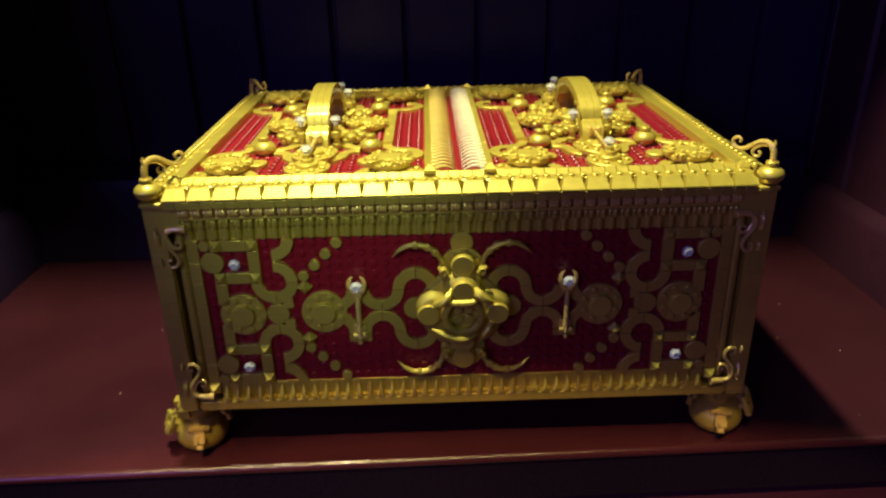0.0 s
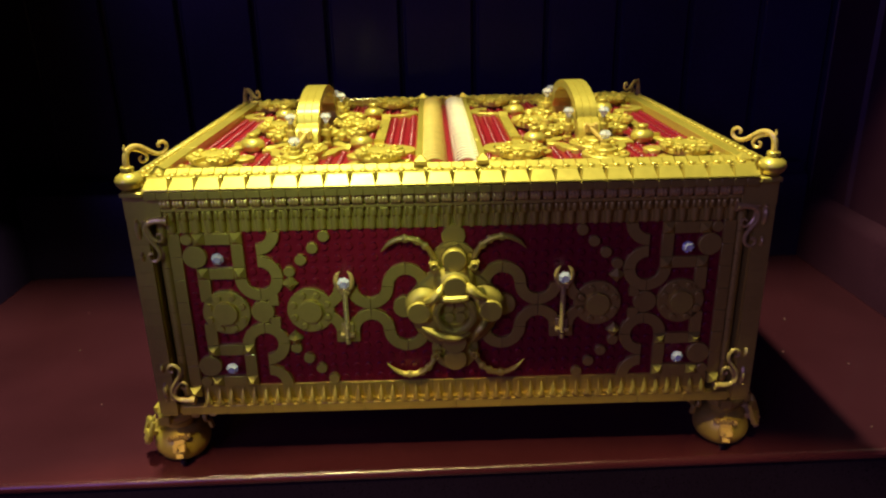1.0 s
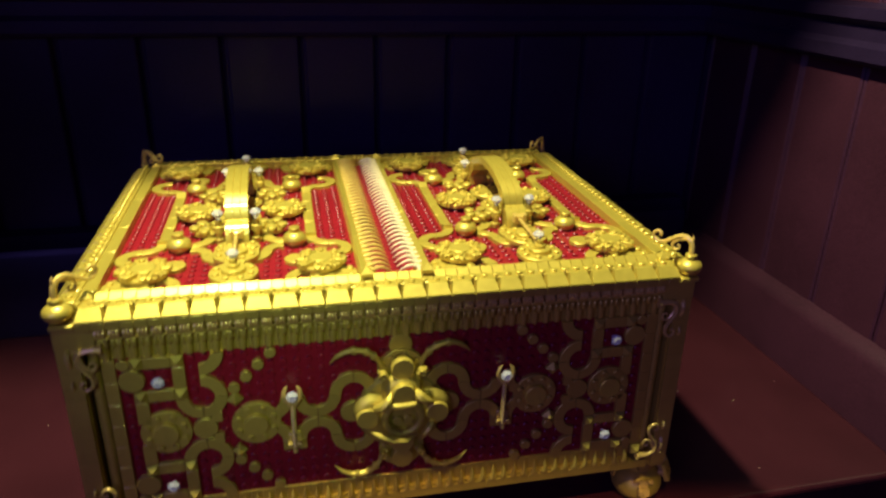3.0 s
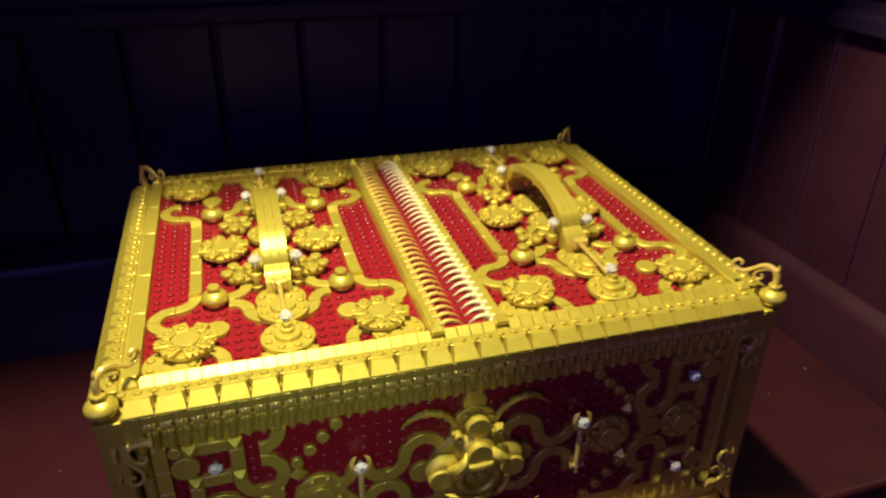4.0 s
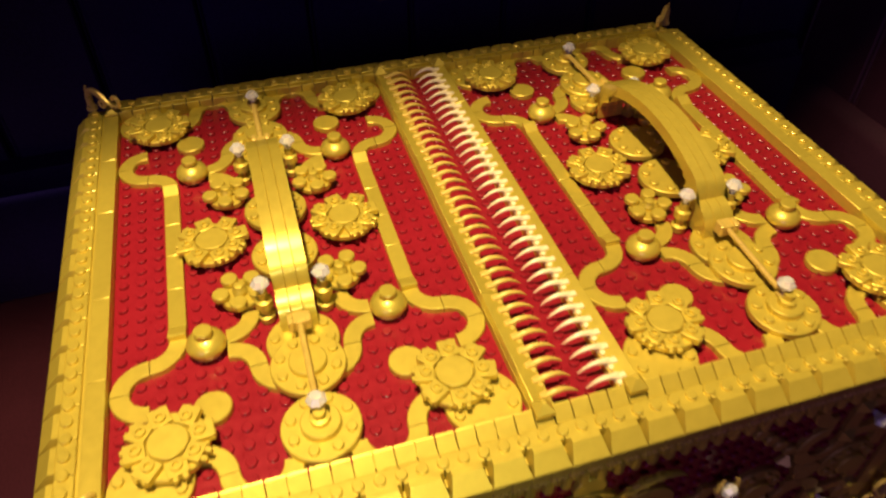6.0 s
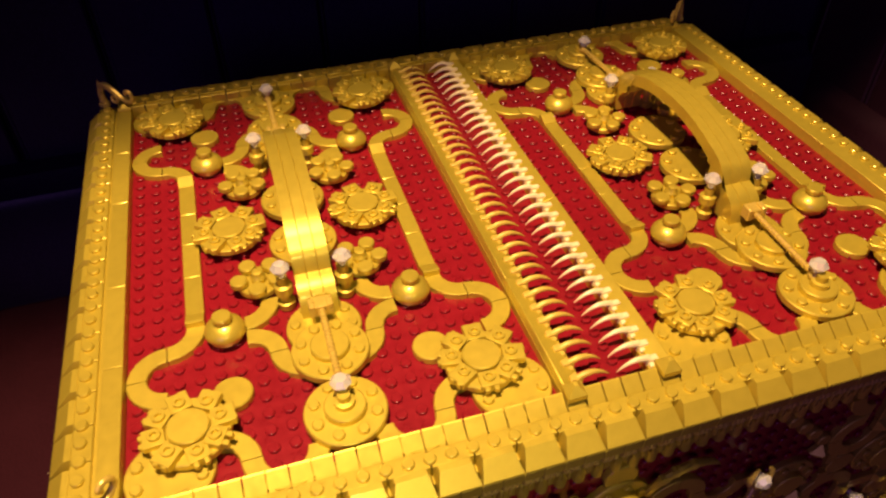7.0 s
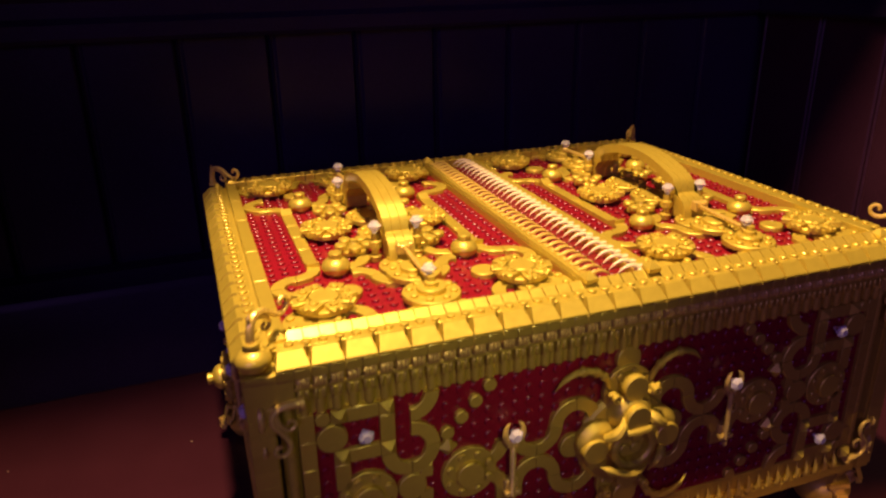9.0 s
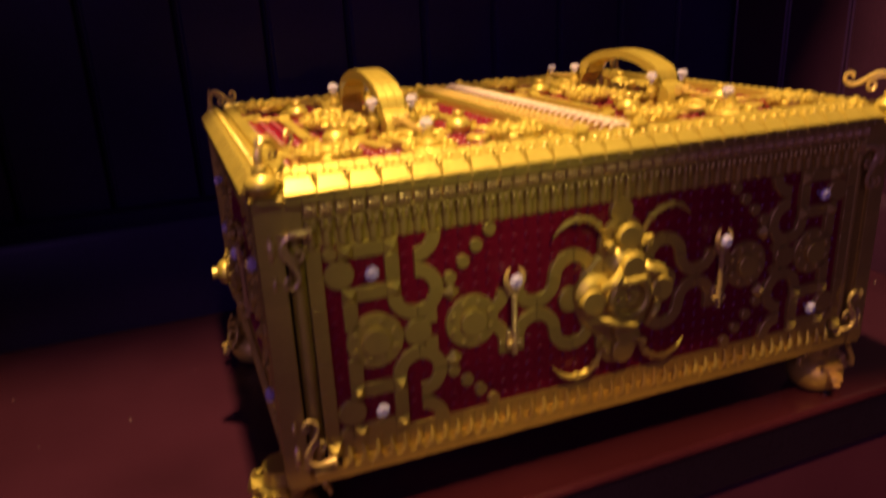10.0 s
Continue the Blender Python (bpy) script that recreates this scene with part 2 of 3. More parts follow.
for s, nm, tone, shade, face in ((-1, "left", WALL, "navy", WALL_W), (1, "right", SIDE, "oxblood", WALL_E)):
    x0, x1 = sorted((face + s * 0.012, face + s * 0.03))
    side = wall_box("wall_" + nm, x0, x1, -0.03, WALL_Y, -0.45, 0.95, tone, f"dark {shade} painted side wall of the niche with upright boards")
    for i in range(5):
        piece("board", board if s < 0 else side_board, side,
              NICHE @ Matrix.Translation((face + s * 0.012, WALL_Y - 0.012 - BOARD * (i + 0.5), 0.0)) @ Matrix.Rotation(radians(-90 * s), 4, "Z"))
    base = [(face + s * 0.0005, 0.0003), (face - s * 0.014, 0.0003), (face - s * 0.014, 0.066), (face - s * 0.010, 0.074),
            (face - s * 0.003, 0.080), (face + s * 0.0005, 0.082)]
    sweep_x("baseboard_" + nm, base, -0.004, WALL_Y - 0.0005, tone, f"dark {shade} baseboard on the side of the niche", along="y")
    side_rail = [(face - s * (WALL_Y - a), b2) for a, b2 in rail]
    sweep_x("trim_" + nm, side_rail, -0.03, WALL_Y - 0.019, WALL, "dark moulded rail on the side of the niche", along="y")
wall_box("upper_shelf", WALL_W - 0.03, WALL_E + 0.03, 0.061, WALL_Y + 0.04, 0.80, 0.84, WALL, "dark board closing the niche above")
# the room in front of the niche, and the wall in which the niche sits
wall_box("wall_north_west", -2.2, WALL_W - 0.031, -0.03, 0.5, -0.92, 2.6, WALL, "dark wall beside the niche")
wall_box("wall_north_east", WALL_E + 0.031, 2.2, -0.03, 0.5, -0.92, 2.6, WALL, "dark wall beside the niche")
wall_box("wall_north_above", WALL_W - 0.0305, WALL_E + 0.0305, 0.06, 0.5, 0.842, 2.6, WALL, "dark wall above the niche")
wall_box("wall_north_below", WALL_W - 0.0305, WALL_E + 0.0305, 0.018, 0.5, -0.92, -0.452, WALL, "dark wall below the niche")
wall_box("floor", -2.2, 2.2, -3.0, 0.5, -0.95, -0.92, SIDE, "dark floor of the room")
wall_box("ceiling", -2.2, 2.2, -3.0, 0.5, 2.6, 2.65, WALL, "dark ceiling of the room")
wall_box("wall_south", -2.2, 2.2, -3.05, -3.0, -0.95, 2.65, WALL, "dark far wall of the room")
wall_box("wall_west", -2.25, -2.2, -3.0, 0.5, -0.95, 2.65, WALL, "dark wall of the room")
wall_box("wall_east", 2.2, 2.25, -3.0, 0.5, -0.95, 2.65, WALL, "dark wall of the room")

# ---- the chest ----
chest = tagged(attach(new("treasure_chest"), None, Matrix.Translation((0, MID_Y * U, 0))),
               "toy-brick treasure chest with pearl gold ornaments on studded dark red panels", "chest")


# pieces
def m_tile(a, b):
    return shared(f"tile_{a}_{b}", lambda bm: add_box(bm, -a / 2 + .015, a / 2 - .015, -b / 2 + .015, b / 2 - .015, 0, 0.4, 0.03), GLOSS)


def m_round_tile(r, t=0.4):
    return shared(f"round_tile_{r}_{t}", lambda bm: add_lathe(bm, disc_profile(r - 0.02, t), 24 if r > 0.7 else 16))


def m_bend():
    return shared("curved_tile", lambda bm: add_arc(bm, 1.0, 1.985, 1, 89, 0, 0.4))


def m_bend_small():
    return shared("small_curved_tile", lambda bm: add_arc(bm, 0.02, 0.98, 1, 89, 0, 0.4))


def pyramid(bm):
    v = [bm.verts.new((x * U, y * U, z * U)) for z, e in ((0, .48), (.28, .48), (.72, .1)) for x, y in ((-e, -e), (e, -e), (e, e), (-e, e))]
    close_rings(bm, [v[0:4], v[4:8], v[8:12]])


def m_pyramid():
    return shared("pyramid_tile", pyramid, smooth=False)


def wedge(bm):
    pr = [(-.48, 0), (.48, 0), (.48, .2), (-.3, .5), (-.48, .5)]
    close_rings(bm, [[bm.verts.new((x * U, y * U, z * U)) for y, z in pr] for x in (-.48, .48)])


def m_wedge():
    return shared("wedge_tile", wedge, smooth=False)


def cheese(bm):
    """A one-stud tile whose top rises backwards from a low lip."""
    pr = [(-.485, 0), (.485, 0), (.485, .70), (.44, .76), (.36, .74), (-.46, .24), (-.485, .19)]
    close_rings(bm, [[bm.verts.new((x * U, y * U, z * U)) for y, z in pr] for x in (-.46, .46)])


def m_cheese():
    return shared("sloped_tile", cheese, GLOSS, smooth=False)


def gem(bm):
    add_lathe(bm, [(.16, 0), (.2, .22), (.53, .68), (.53, .74), (.3, 1.02), (.28, 1.02)], 7)


def m_gem():
    return shared("crystal", gem, CRYSTAL, smooth=False)


def stud_plate(bm):
    """A round 4 x 4 plate with a ring of studs."""
    add_lathe(bm, disc_profile(1.98, 0.4), 32)
    for i in range(8):
        a = radians(22.5 + 45 * i)
        add_stud(bm, 1.5 * math.cos(a), 1.5 * math.sin(a), 0.4, 0.28)


def m_stud_plate():
    return shared("round_stud_plate", stud_plate)


def rosette(bm):
    stud_plate(bm)
    add_lathe(bm, disc_profile(1.0, 0.38), 24, z=0.4)


def m_rosette():
    return shared("rosette", rosette)


def clip_flower(bm):
    """A round plate crowned by a ring of small square plates with hollow studs and clip ends, round a smooth tile."""
    rnd = random.Random(11)
    add_lathe(bm, disc_profile(1.55, 0.34), 24)
    add_lathe(bm, disc_profile(1.88, 0.34), 24, z=.2)
    for i in range(8):
        b0 = len(bm.verts)
        top = .84 + .08 * (i % 2) + rnd.uniform(-.04, .04)
        add_box(bm, -.44, .54 + rnd.uniform(-.14, .12), -.5, .5, .5, top, .03)
        add_box(bm, .3, .7, -.36, -.1, .5, top - .06, .04)
        add_box(bm, .3, .7, .1, .36, .5, top - .06, .04)
        add_arc(bm, .15, .31, 0, 359.9, top - .02, top + .17, .03, 10, -.02, 0)
        m = Matrix.Rotation(radians(45 * i + rnd.uniform(-5, 5)), 4, "Z") @ Matrix.Translation((1.48 * U, 0, 0)) \
            @ Matrix.Rotation(radians(rnd.uniform(-10, 10)), 4, "Z")
        bm.verts.ensure_lookup_table()
        for v in bm.verts[b0:]:
            v.co = m @ v.co
    add_lathe(bm, disc_profile(0.98, 0.46), 28, z=0.46)


def m_clip_flower():
    return shared("clip_flower", clip_flower)


def petal_flower(bm):
    """Six round one-stud petals about a middle knob."""
    add_lathe(bm, disc_profile(1.2, 0.35), 20)
    for i in range(5):
        a = radians(72 * i + 20)
        add_lathe(bm, [(.32, .3), (.49, .45), (.49, .72), (.43, .79)], 14, 1.08 * math.cos(a), 1.08 * math.sin(a))
    add_lathe(bm, [(.42, .3), (.45, .6), (.3, .82), (.3, .98), (.18, 1.02)], 10)


def m_petal_flower():
    return shared("petal_flower", petal_flower)


def pot(bm):
    add_lathe(bm, [(.62, 0), (.7, .06), (.92, .3), (1.06, .62), (1.06, .78), (.94, 1.05), (.62, 1.28), (.42, 1.36), (.42, 1.44),
                   (.5, 1.46), (.5, 1.72), (.45, 1.78)], 24)


def m_pot():
    return shared("pot", pot, GLOSS)


def scroll(bm):
    """A vine scroll: up from its foot, over in an S that ends in a spiral, with a second curl below."""
    add_lathe(bm, [(.42, 0), (.42, .22), (.3, .26), (.3, .5)], 12)
    up = (0, 1, 0)
    add_tube(bm, [(0, 0, .3), (0, 0, .9), (.16, 0, 1.5), (.62, 0, 1.86), (1.2, 0, 1.82), (1.8, 0, 1.45), (2.4, 0, 1.08), (2.95, 0, 1.02),
                  (3.35, 0, 1.3), (3.38, 0, 1.7), (3.05, 0, 1.92), (2.75, 0, 1.75), (2.82, 0, 1.52)],
             (.28, .25, .22, .19, .17, .15, .14, .12), 8, 4, up)
    add_tube(bm, [(.5, 0, 1.7), (1.0, 0, 1.6), (1.5, 0, 1.3), (1.72, 0, .92), (1.5, 0, .6), (1.16, 0, .66), (1.1, 0, .95), (1.3, 0, 1.05)],
             (.16, .15, .13, .11, .09), 7, 4, up)
    add_tube(bm, [(.12, 0, 1.5), (.02, 0, 1.85), (.1, 0, 2.15)], (.2, .12, .03), 6, 3, up)


def m_scroll():
    return shared("scroll", scroll, METAL)


def claw(bm):
    """A curved claw on a small clip foot."""
    add_box(bm, -.4, .4, -.5, -.02, 0, .42, .05)
    add_box(bm, -.17, .17, -.55, .1, .2, .62, .04)
    add_tube(bm, [(0, -.25, .46), (0, .2, .64), (0, .7, .66), (0, 1.2, .46), (0, 1.6, .14)], (.15, .165, .135, .085, .015), 8, 4, (1, 0, 0))


def m_claw(s):
    return shared("claw", claw, ORANGE) if s < 0 else shared("ivory_claw", claw, IVORY)


def slope(bm):
    """A two-stud roof brick whose face narrows upwards between notches, with two studs behind."""
    def ring(pts, z):
        return [bm.verts.new((x * U, y * U, zz * U)) for x, y, zz in ((*q, z) if len(q) == 2 else q for q in pts)]
    r0 = ring([(-.965, 0), (.965, 0), (.965, 1.1), (-.965, 1.1)], -.02)
    r1 = ring([(-.965, .02), (.965, .02), (.965, 1.1), (-.965, 1.1)], .07)
    t = ring([(-.74, .8), (.74, .8), (.74, 1.1), (-.74, 1.1)], .78)
    bm.faces.new(r0[::-1])
    for i in range(4):
        bm.faces.new((r0[i], r0[(i + 1) % 4], r1[(i + 1) % 4], r1[i]))
        bm.faces.new((r1[i], r1[(i + 1) % 4], t[(i + 1) % 4], t[i]))
    bm.faces.new(t)
    add_box(bm, -.965, .965, 1.1, 2.0, -.02, .78, .03)
    for x in (-.98, .02):
        add_stud(bm, x, 1.5, .78, .3, .2)


def m_slope():
    return shared("roof_brick", slope, GLOSS)


def barrel(bm):
    m = Matrix.Rotation(radians(90), 4, "Y")
    add_lathe(bm, [(.3, -.4), (.38, -.36), (.4, -.2), (.33, -.13), (.4, -.07), (.4, .07), (.33, .13), (.4, .2), (.38, .36), (.3, .4)], 12, m=m)


def m_barrel():
    return shared("ribbed_barrel", barrel, METAL)


def clip_brick(bm):
    """One brick of the band under the lid: a forked clip above an upright bar."""
    add_box(bm, -.49, .49, -1.1, 1.12, -.5, -.3)
    add_lathe(bm, [(.12, -1.12), (.29, -.98), (.32, -.8), (.32, .3)], 12, m=Matrix.Translation((0, 0, -.16 * U)) @ Matrix.Rotation(radians(-90), 4, "X"))
    add_box(bm, -.38, -.09, .12, .8, -.3, .36, .08)
    add_box(bm, .09, .38, .12, .8, -.3, .36, .08)
    add_box(bm, -.2, .2, .3, .74, -.3, .2, .05)
    add_box(bm, -.49, .49, .84, 1.12, -.4, .3, .04)


def m_clip_brick():
    return shared("clip_brick", clip_brick)


def spike_brick(bm):
    """One brick of the lower band: a slanted tile with an upright tooth on a foot."""
    pr = [(-.9, -.3), (-.9, .32), (-.62, .32), (-.55, .05), (.85, .1), (.9, .05), (.9, -.3)]
    close_rings(bm, [[bm.verts.new((x * U, y * U, z * U)) for y, z in pr] for x in (-.485, .485)])
    add_box(bm, -.3, .3, -.82, -.5, .0, .62, .05)
    add_tube(bm, [(0, -.7, .45), (0, -.25, .5), (0, .25, .4), (0, .72, .25)], (.26, .22, .13, .02), 7, 3, (1, 0, 0))


def m_spike_brick():
    return shared("spike_brick", spike_brick)


def key(bm):
    """A twisted rod with a two-pronged fork holding a jewel."""
    add_lathe(bm, [(.2, -2.4), (.2, 2.2)], 8, m=Matrix.Translation((0, 0, .75 * U)) @ Matrix.Rotation(radians(-90), 4, "X"))
    for i in range(15):
        add_lathe(bm, [(.19, -.07), (.25, 0), (.19, .07)], 8,
                  m=Matrix.Translation((0, (-2.2 + .27 * i) * U, .75 * U)) @ Matrix.Rotation(radians(-78), 4, "X"))
    for s in (-1, 1):
        add_tube(bm, [(0, 2.0, .75), (s * .42, 2.2, .8), (s * .66, 2.75, .85), (s * .56, 3.35, .85), (s * .3, 3.65, .85)], (.2, .24, .22, .17, .05), 7, 4)
        add_box(bm, s * .38 - .2, s * .38 + .2, -2.3, -1.95, .4, .95, .05)
    add_box(bm, -.42, .42, 1.6, 2.3, .3, .85, .06)
    add_box(bm, -.5, .5, -2.0, -1.2, 0, .6, .06)
    add_lathe(bm, [(.22, -2.9), (.22, -2.5)], 8, m=Matrix.Translation((0, 0, .75 * U)) @ Matrix.Rotation(radians(-90), 4, "X"))


def m_key():
    return shared("key", key, METAL)


def bone(bm):
    add_tube(bm, [(0, 0, .35), (-.55, 1.05, .5), (-1.5, 1.75, .55), (-2.7, 1.85, .5), (-3.6, 1.45, .45), (-4.3, .75, .4)],
             (.26, .23, .27, .25, .2, .03), 8, 5)
    for x, y in ((-.7, 1.2), (-1.3, 1.65), (-2.3, 1.88)):
        add_lathe(bm, [(.2, -.24), (.33, -.16), (.33, .16), (.2, .24)], 9, x, y, .53)


def m_bone():
    return shared("horn", bone)


def studded(bm, u0, u1, v0, v1, depth):
    """A red wall of plates with studs on every unit."""
    add_box(bm, u0, u1, v0, v1, -depth, 0)
    v = v0 + .5
    while v < v1:
        u = u0 + .5
        while u < u1:
            add_stud(bm, u, v, 0.0, .3, .2, 8)
            u += 1
        v += 1


# body
bm = bmesh.new()
add_box(bm, -24.6, 24.6, 2.2, 37.8, 6.8, 25.3)
# dark colour stands for the shade between pillars and columns
core = part("box_core", bm, DARK, chest, "inner core behind the panels, coloured dark for the shade in the gaps", smooth=False)
bm = bmesh.new()
add_box(bm, -25.2, 25.2, 1.1, 38.9, 6.4, 7.3, .05)
bottom = part("bottom_tray", bm, GOLD, chest, "gold tray of smooth bricks under the box")
for i in range(12):
    piece("edge_tile", m_tile(4, .86), bottom, FACES["front"] @ Matrix.Translation(Vector((-22 + 4 * i, 6.86 - PANEL_Z, .15)) * U))

# corner pillars of stacked bricks
pillar_me = shared("pillar_brick", lambda bm: (add_box(bm, -.76, .76, -.76, .76, 0, 1.195, .02)))
for s in (-1, 1):
    for t2 in (-1, 1):
        bm = bmesh.new()
        add_box(bm, s * 25.05 - .68, s * 25.05 + .68, MID_Y + t2 * 18.55 - .68, MID_Y + t2 * 18.55 + .68, 6.4, 25.3)
        pillar = part("corner_pillar", bm, GOLD, chest, "gold corner pillar of stacked bricks")
        for k in range(15):
            piece("brick", pillar_me, pillar, Matrix.Translation(Vector((s * 25.1, MID_Y + t2 * 18.55, 6.75 + 1.2 * k)) * U))
        add = bmesh.new()
        cx = sorted((s * 23.0, s * 25.88))
        cy = sorted((MID_Y + t2 * 17.4, MID_Y + t2 * 19.38))
        add_box(add, cx[0], cx[1], cy[0], cy[1], 24.5, 26.5, .05)
        part("corner_cap", add, GOLD, pillar)


def half_motif(face, parent, s, shift, frame_only=False):
    """One half of the gold inlay, mirrored by s, moved towards the middle by shift."""
    f = s < 0

    def at(u, v, w=0.0, turn=0.0):
        return on(face, s * (u - shift), v, w, turn, flip=f)

    for q in (-1, 1):
        piece("round_tile", m_round_tile(1.0), parent, at(21, 5 * q))
        piece("small_round_tile", m_round_tile(.5), parent, at(21.5, 6.5 * q))
        for u in (20.5, 17.5):
            for v in (6.5, 3.5):
                piece("pyramid_tile", m_pyramid(), parent, at(u, v * q, 0.1))
        for v in (6.5, 3.5):
            piece("tile", m_tile(2, 1), parent, at(19, v * q))
        piece("tile", m_tile(1, 2), parent, at(17.5, 5 * q))
        piece("tile", m_tile(1, 2), parent, at(20.5, 2.0 * q))
        piece("crystal", m_gem(), parent, at(19, 5 * q, .15), "clear cut crystal set in the inlay")
        # the S of curved tiles beside the square
        bend = m_bend()
        for cx, cy, a in ((16, 3, 270), (16, 3, 180), (16, 3, 90), (16, 7, 180)):
            m = at(cx, cy * q) @ Matrix.Diagonal((1, q, 1, 1)) @ Matrix.Rotation(radians(a), 4, "Z")
            piece("curved_tile", bend, parent, m)
        for i in range(4):
            piece("small_round_tile", m_round_tile(.5), parent, at(13.5 - i, (3.5 + i) * q))
        piece("pyramid_tile", m_pyramid(), parent, at(13.5, 2.5 * q, 0.1, 45))
        piece("small_curved_tile", m_bend_small(), parent, at(14.6, .55 * q) @ Matrix.Diagonal((1, q, 1, 1)))
        if not frame_only:
            for cx, cy, a in ((7, 2, 180), (7, 2, 270), (4, 2, 0), (4, 2, 90), (11, 2, 180)):
                m = at(cx, cy * q) @ Matrix.Diagonal((1, q, 1, 1)) @ Matrix.Rotation(radians(a), 4, "Z")
                piece("curved_tile", bend, parent, m)
            for u in (8.5, 9.5):
                piece("tile", m_tile(1, 1), parent, at(u, -2.5)) if q < 0 else None
    for u in (19, 12):
        piece("rosette", m_rosette(), parent, at(u, 0))
    piece("round_tile", m_round_tile(1.0), parent, at(16, 0))
    piece("key", m_key(), parent, at(9, 0, .1), "gold twisted rod with a fork")
    piece("crystal", m_gem(), parent, at(9, 2.75, .55), "clear cut crystal in a fork")


def long_wall(face, half, name, label):
    """One side of the box: red studded panel with columns, bands and inlay."""
    bm = bmesh.new()
    studded(bm, -half, half, -7, 7, 1.0)
    wall = part(name, bm, RED, chest, label, on(face, 0, 0))
    for s in (-1, 1):
        for k in range(7):
            piece("column_tile", m_tile(1, 2.0), wall, on(face, s * (half + .5), -6 + 2 * k, -.1))
        log = shared("log_brick", lambda b: (add_box(b, -.48, .48, -.98, .98, -.5, 0, .03), add_lathe(b, [(.4, -.98), (.4, .98)], 12,
                     m=Matrix.Rotation(radians(90), 4, "X"))))
        for k in range(8):
            piece("log_brick", log, wall, on(face, s * (half + 1.5), -7 + 2 * k, -.25))
    n = int(2 * half + 2)
    for i in range(n):
        u = -n / 2 + .5 + i
        piece("clip_brick", m_clip_brick(), wall, on(face, u, 8.1, .35))
    for i in range(int(2 * half)):
        piece("spike_brick", m_spike_brick(), wall, on(face, -half + .5 + i, -7.9, .08))
    for s in (-1, 1):
        sc = m_scroll()
        # upper scroll hangs from the band, lower one rises from the foot band
        for q in (1, -1):
            m = on(face, s * (half + .55), 8.3 if q > 0 else -8.0, .75 if face == "front" else .05) @ Matrix.Diagonal((s, q, 1, 1)) \
                @ basis((0, -1, 0), (0, 0, 1), (1, 0, 0), (0, 0, 0))
            piece("scroll", sc, wall, m, "shiny gold vine scroll")
        piece("pyramid_tile", m_pyramid(), wall, on(face, s * (half + .5), -7.4, .25))
    return wall


front = long_wall("front", 22, "front_panel", "dark red studded front with gold inlay")
half_motif("front", front, 1, 0)
half_motif("front", front, -1, 0)
for fc, nm in (("left", "left_panel"), ("right", "right_panel")):
    sidewall = long_wall(fc, 17, nm, "dark red studded side with gold inlay")
    for s in (-1, 1):
        half_motif(fc, sidewall, s, 5, frame_only=True)
    piece("rosette", m_rosette(), sidewall, on(fc, 0, 0))
    piece("clip_flower", m_clip_flower(), sidewall, on(fc, 0, 0, .8))
    piece("round_tile", m_round_tile(1.0), sidewall, on(fc, 0, 3.2))
    piece("round_tile", m_round_tile(1.0), sidewall, on(fc, 0, -3.2))
    piece("pot", m_pot(), sidewall, on(fc, 0, 0, 1.3), "small round gold pot with a knob")
    for v in (-3.2, 3.2):
        piece("petal_flower", m_petal_flower(), sidewall, on(fc, 0, v, .38))

# lock medallion
bm = bmesh.new()
add_lathe(bm, [(3.8, 0), (3.8, .28), (3.5, .62), (2.2, .8)], 40)
medallion = part("lock_medallion", bm, GOLD, chest, "domed gold lock medallion with a hollow ring", on("front", 0, -.1))
for s in (-1, 1):
    piece("round_tile", m_round_tile(1.0), medallion, on("front", s * 4.15, .1))
    for q in (-1, 1):
        m = on("front", s * 1.6, 4.45 if q > 0 else -4.15, .3) @ Matrix.Diagonal((s, q, 1, 1)) @ Matrix.Diagonal((-1, 1, 1, 1))
        piece("horn", m_bone(), medallion, m, "thin jointed gold horn")
        nub = shared("nub", lambda b: (add_arc(b, .16, .33, 0, 359.9, 0, .75, .04, 12), add_lathe(b, disc_profile(.2, .5), 10),
                                       add_box(b, -.5, .5, -.12, .12, .1, .45, .04)))
        piece("nub", nub, medallion, on("front", s * 1.62, 4.1 * q, 1.05 if q > 0 else .7, 35 * s * q))
        piece("round_stud_plate", m_stud_plate(), medallion, on("front", 0, 3.9 * q, .15 if q > 0 else .1, 10)) if s > 0 else None
drum = shared("drum", lambda b: add_lathe(b, [(.9, 0), (.97, .1), (.97, 1.05), (.9, 1.12)], 28))
drum2 = shared("short_drum", lambda b: add_lathe(b, [(.9, 0), (.97, .1), (.97, .9), (.9, .98)], 28))
piece("round_tile", m_round_tile(1.0), medallion, on("front", 0, 6.25))
piece("drum", drum, medallion, on("front", 0, 4.55, .5))
piece("drum", drum, medallion, on("front", 0, 2.45, 1.1))
piece("half_dome", shared("half_dome", lambda b: add_lathe(b, [(1.75, 0), (1.75, .5), (1.35, 1.1), (1.0, 1.25)], 28)), medallion, on("front", 0, 2.3, .5))
for s in (-1, 1):
    piece("drum", drum, medallion, on("front", s * 2.95, .05, .55))
    piece("half_dome", shared("side_dome", lambda b: add_lathe(b, [(1.6, 0), (1.6, .4), (1.2, .85), (.9, .95)], 24)), medallion, on("front", s * 2.5, .5, .5))
piece("drum", drum2, medallion, on("front", 0, -2.85, .5))
piece("drum", drum2, medallion, on("front", 0, -4.6, .25))
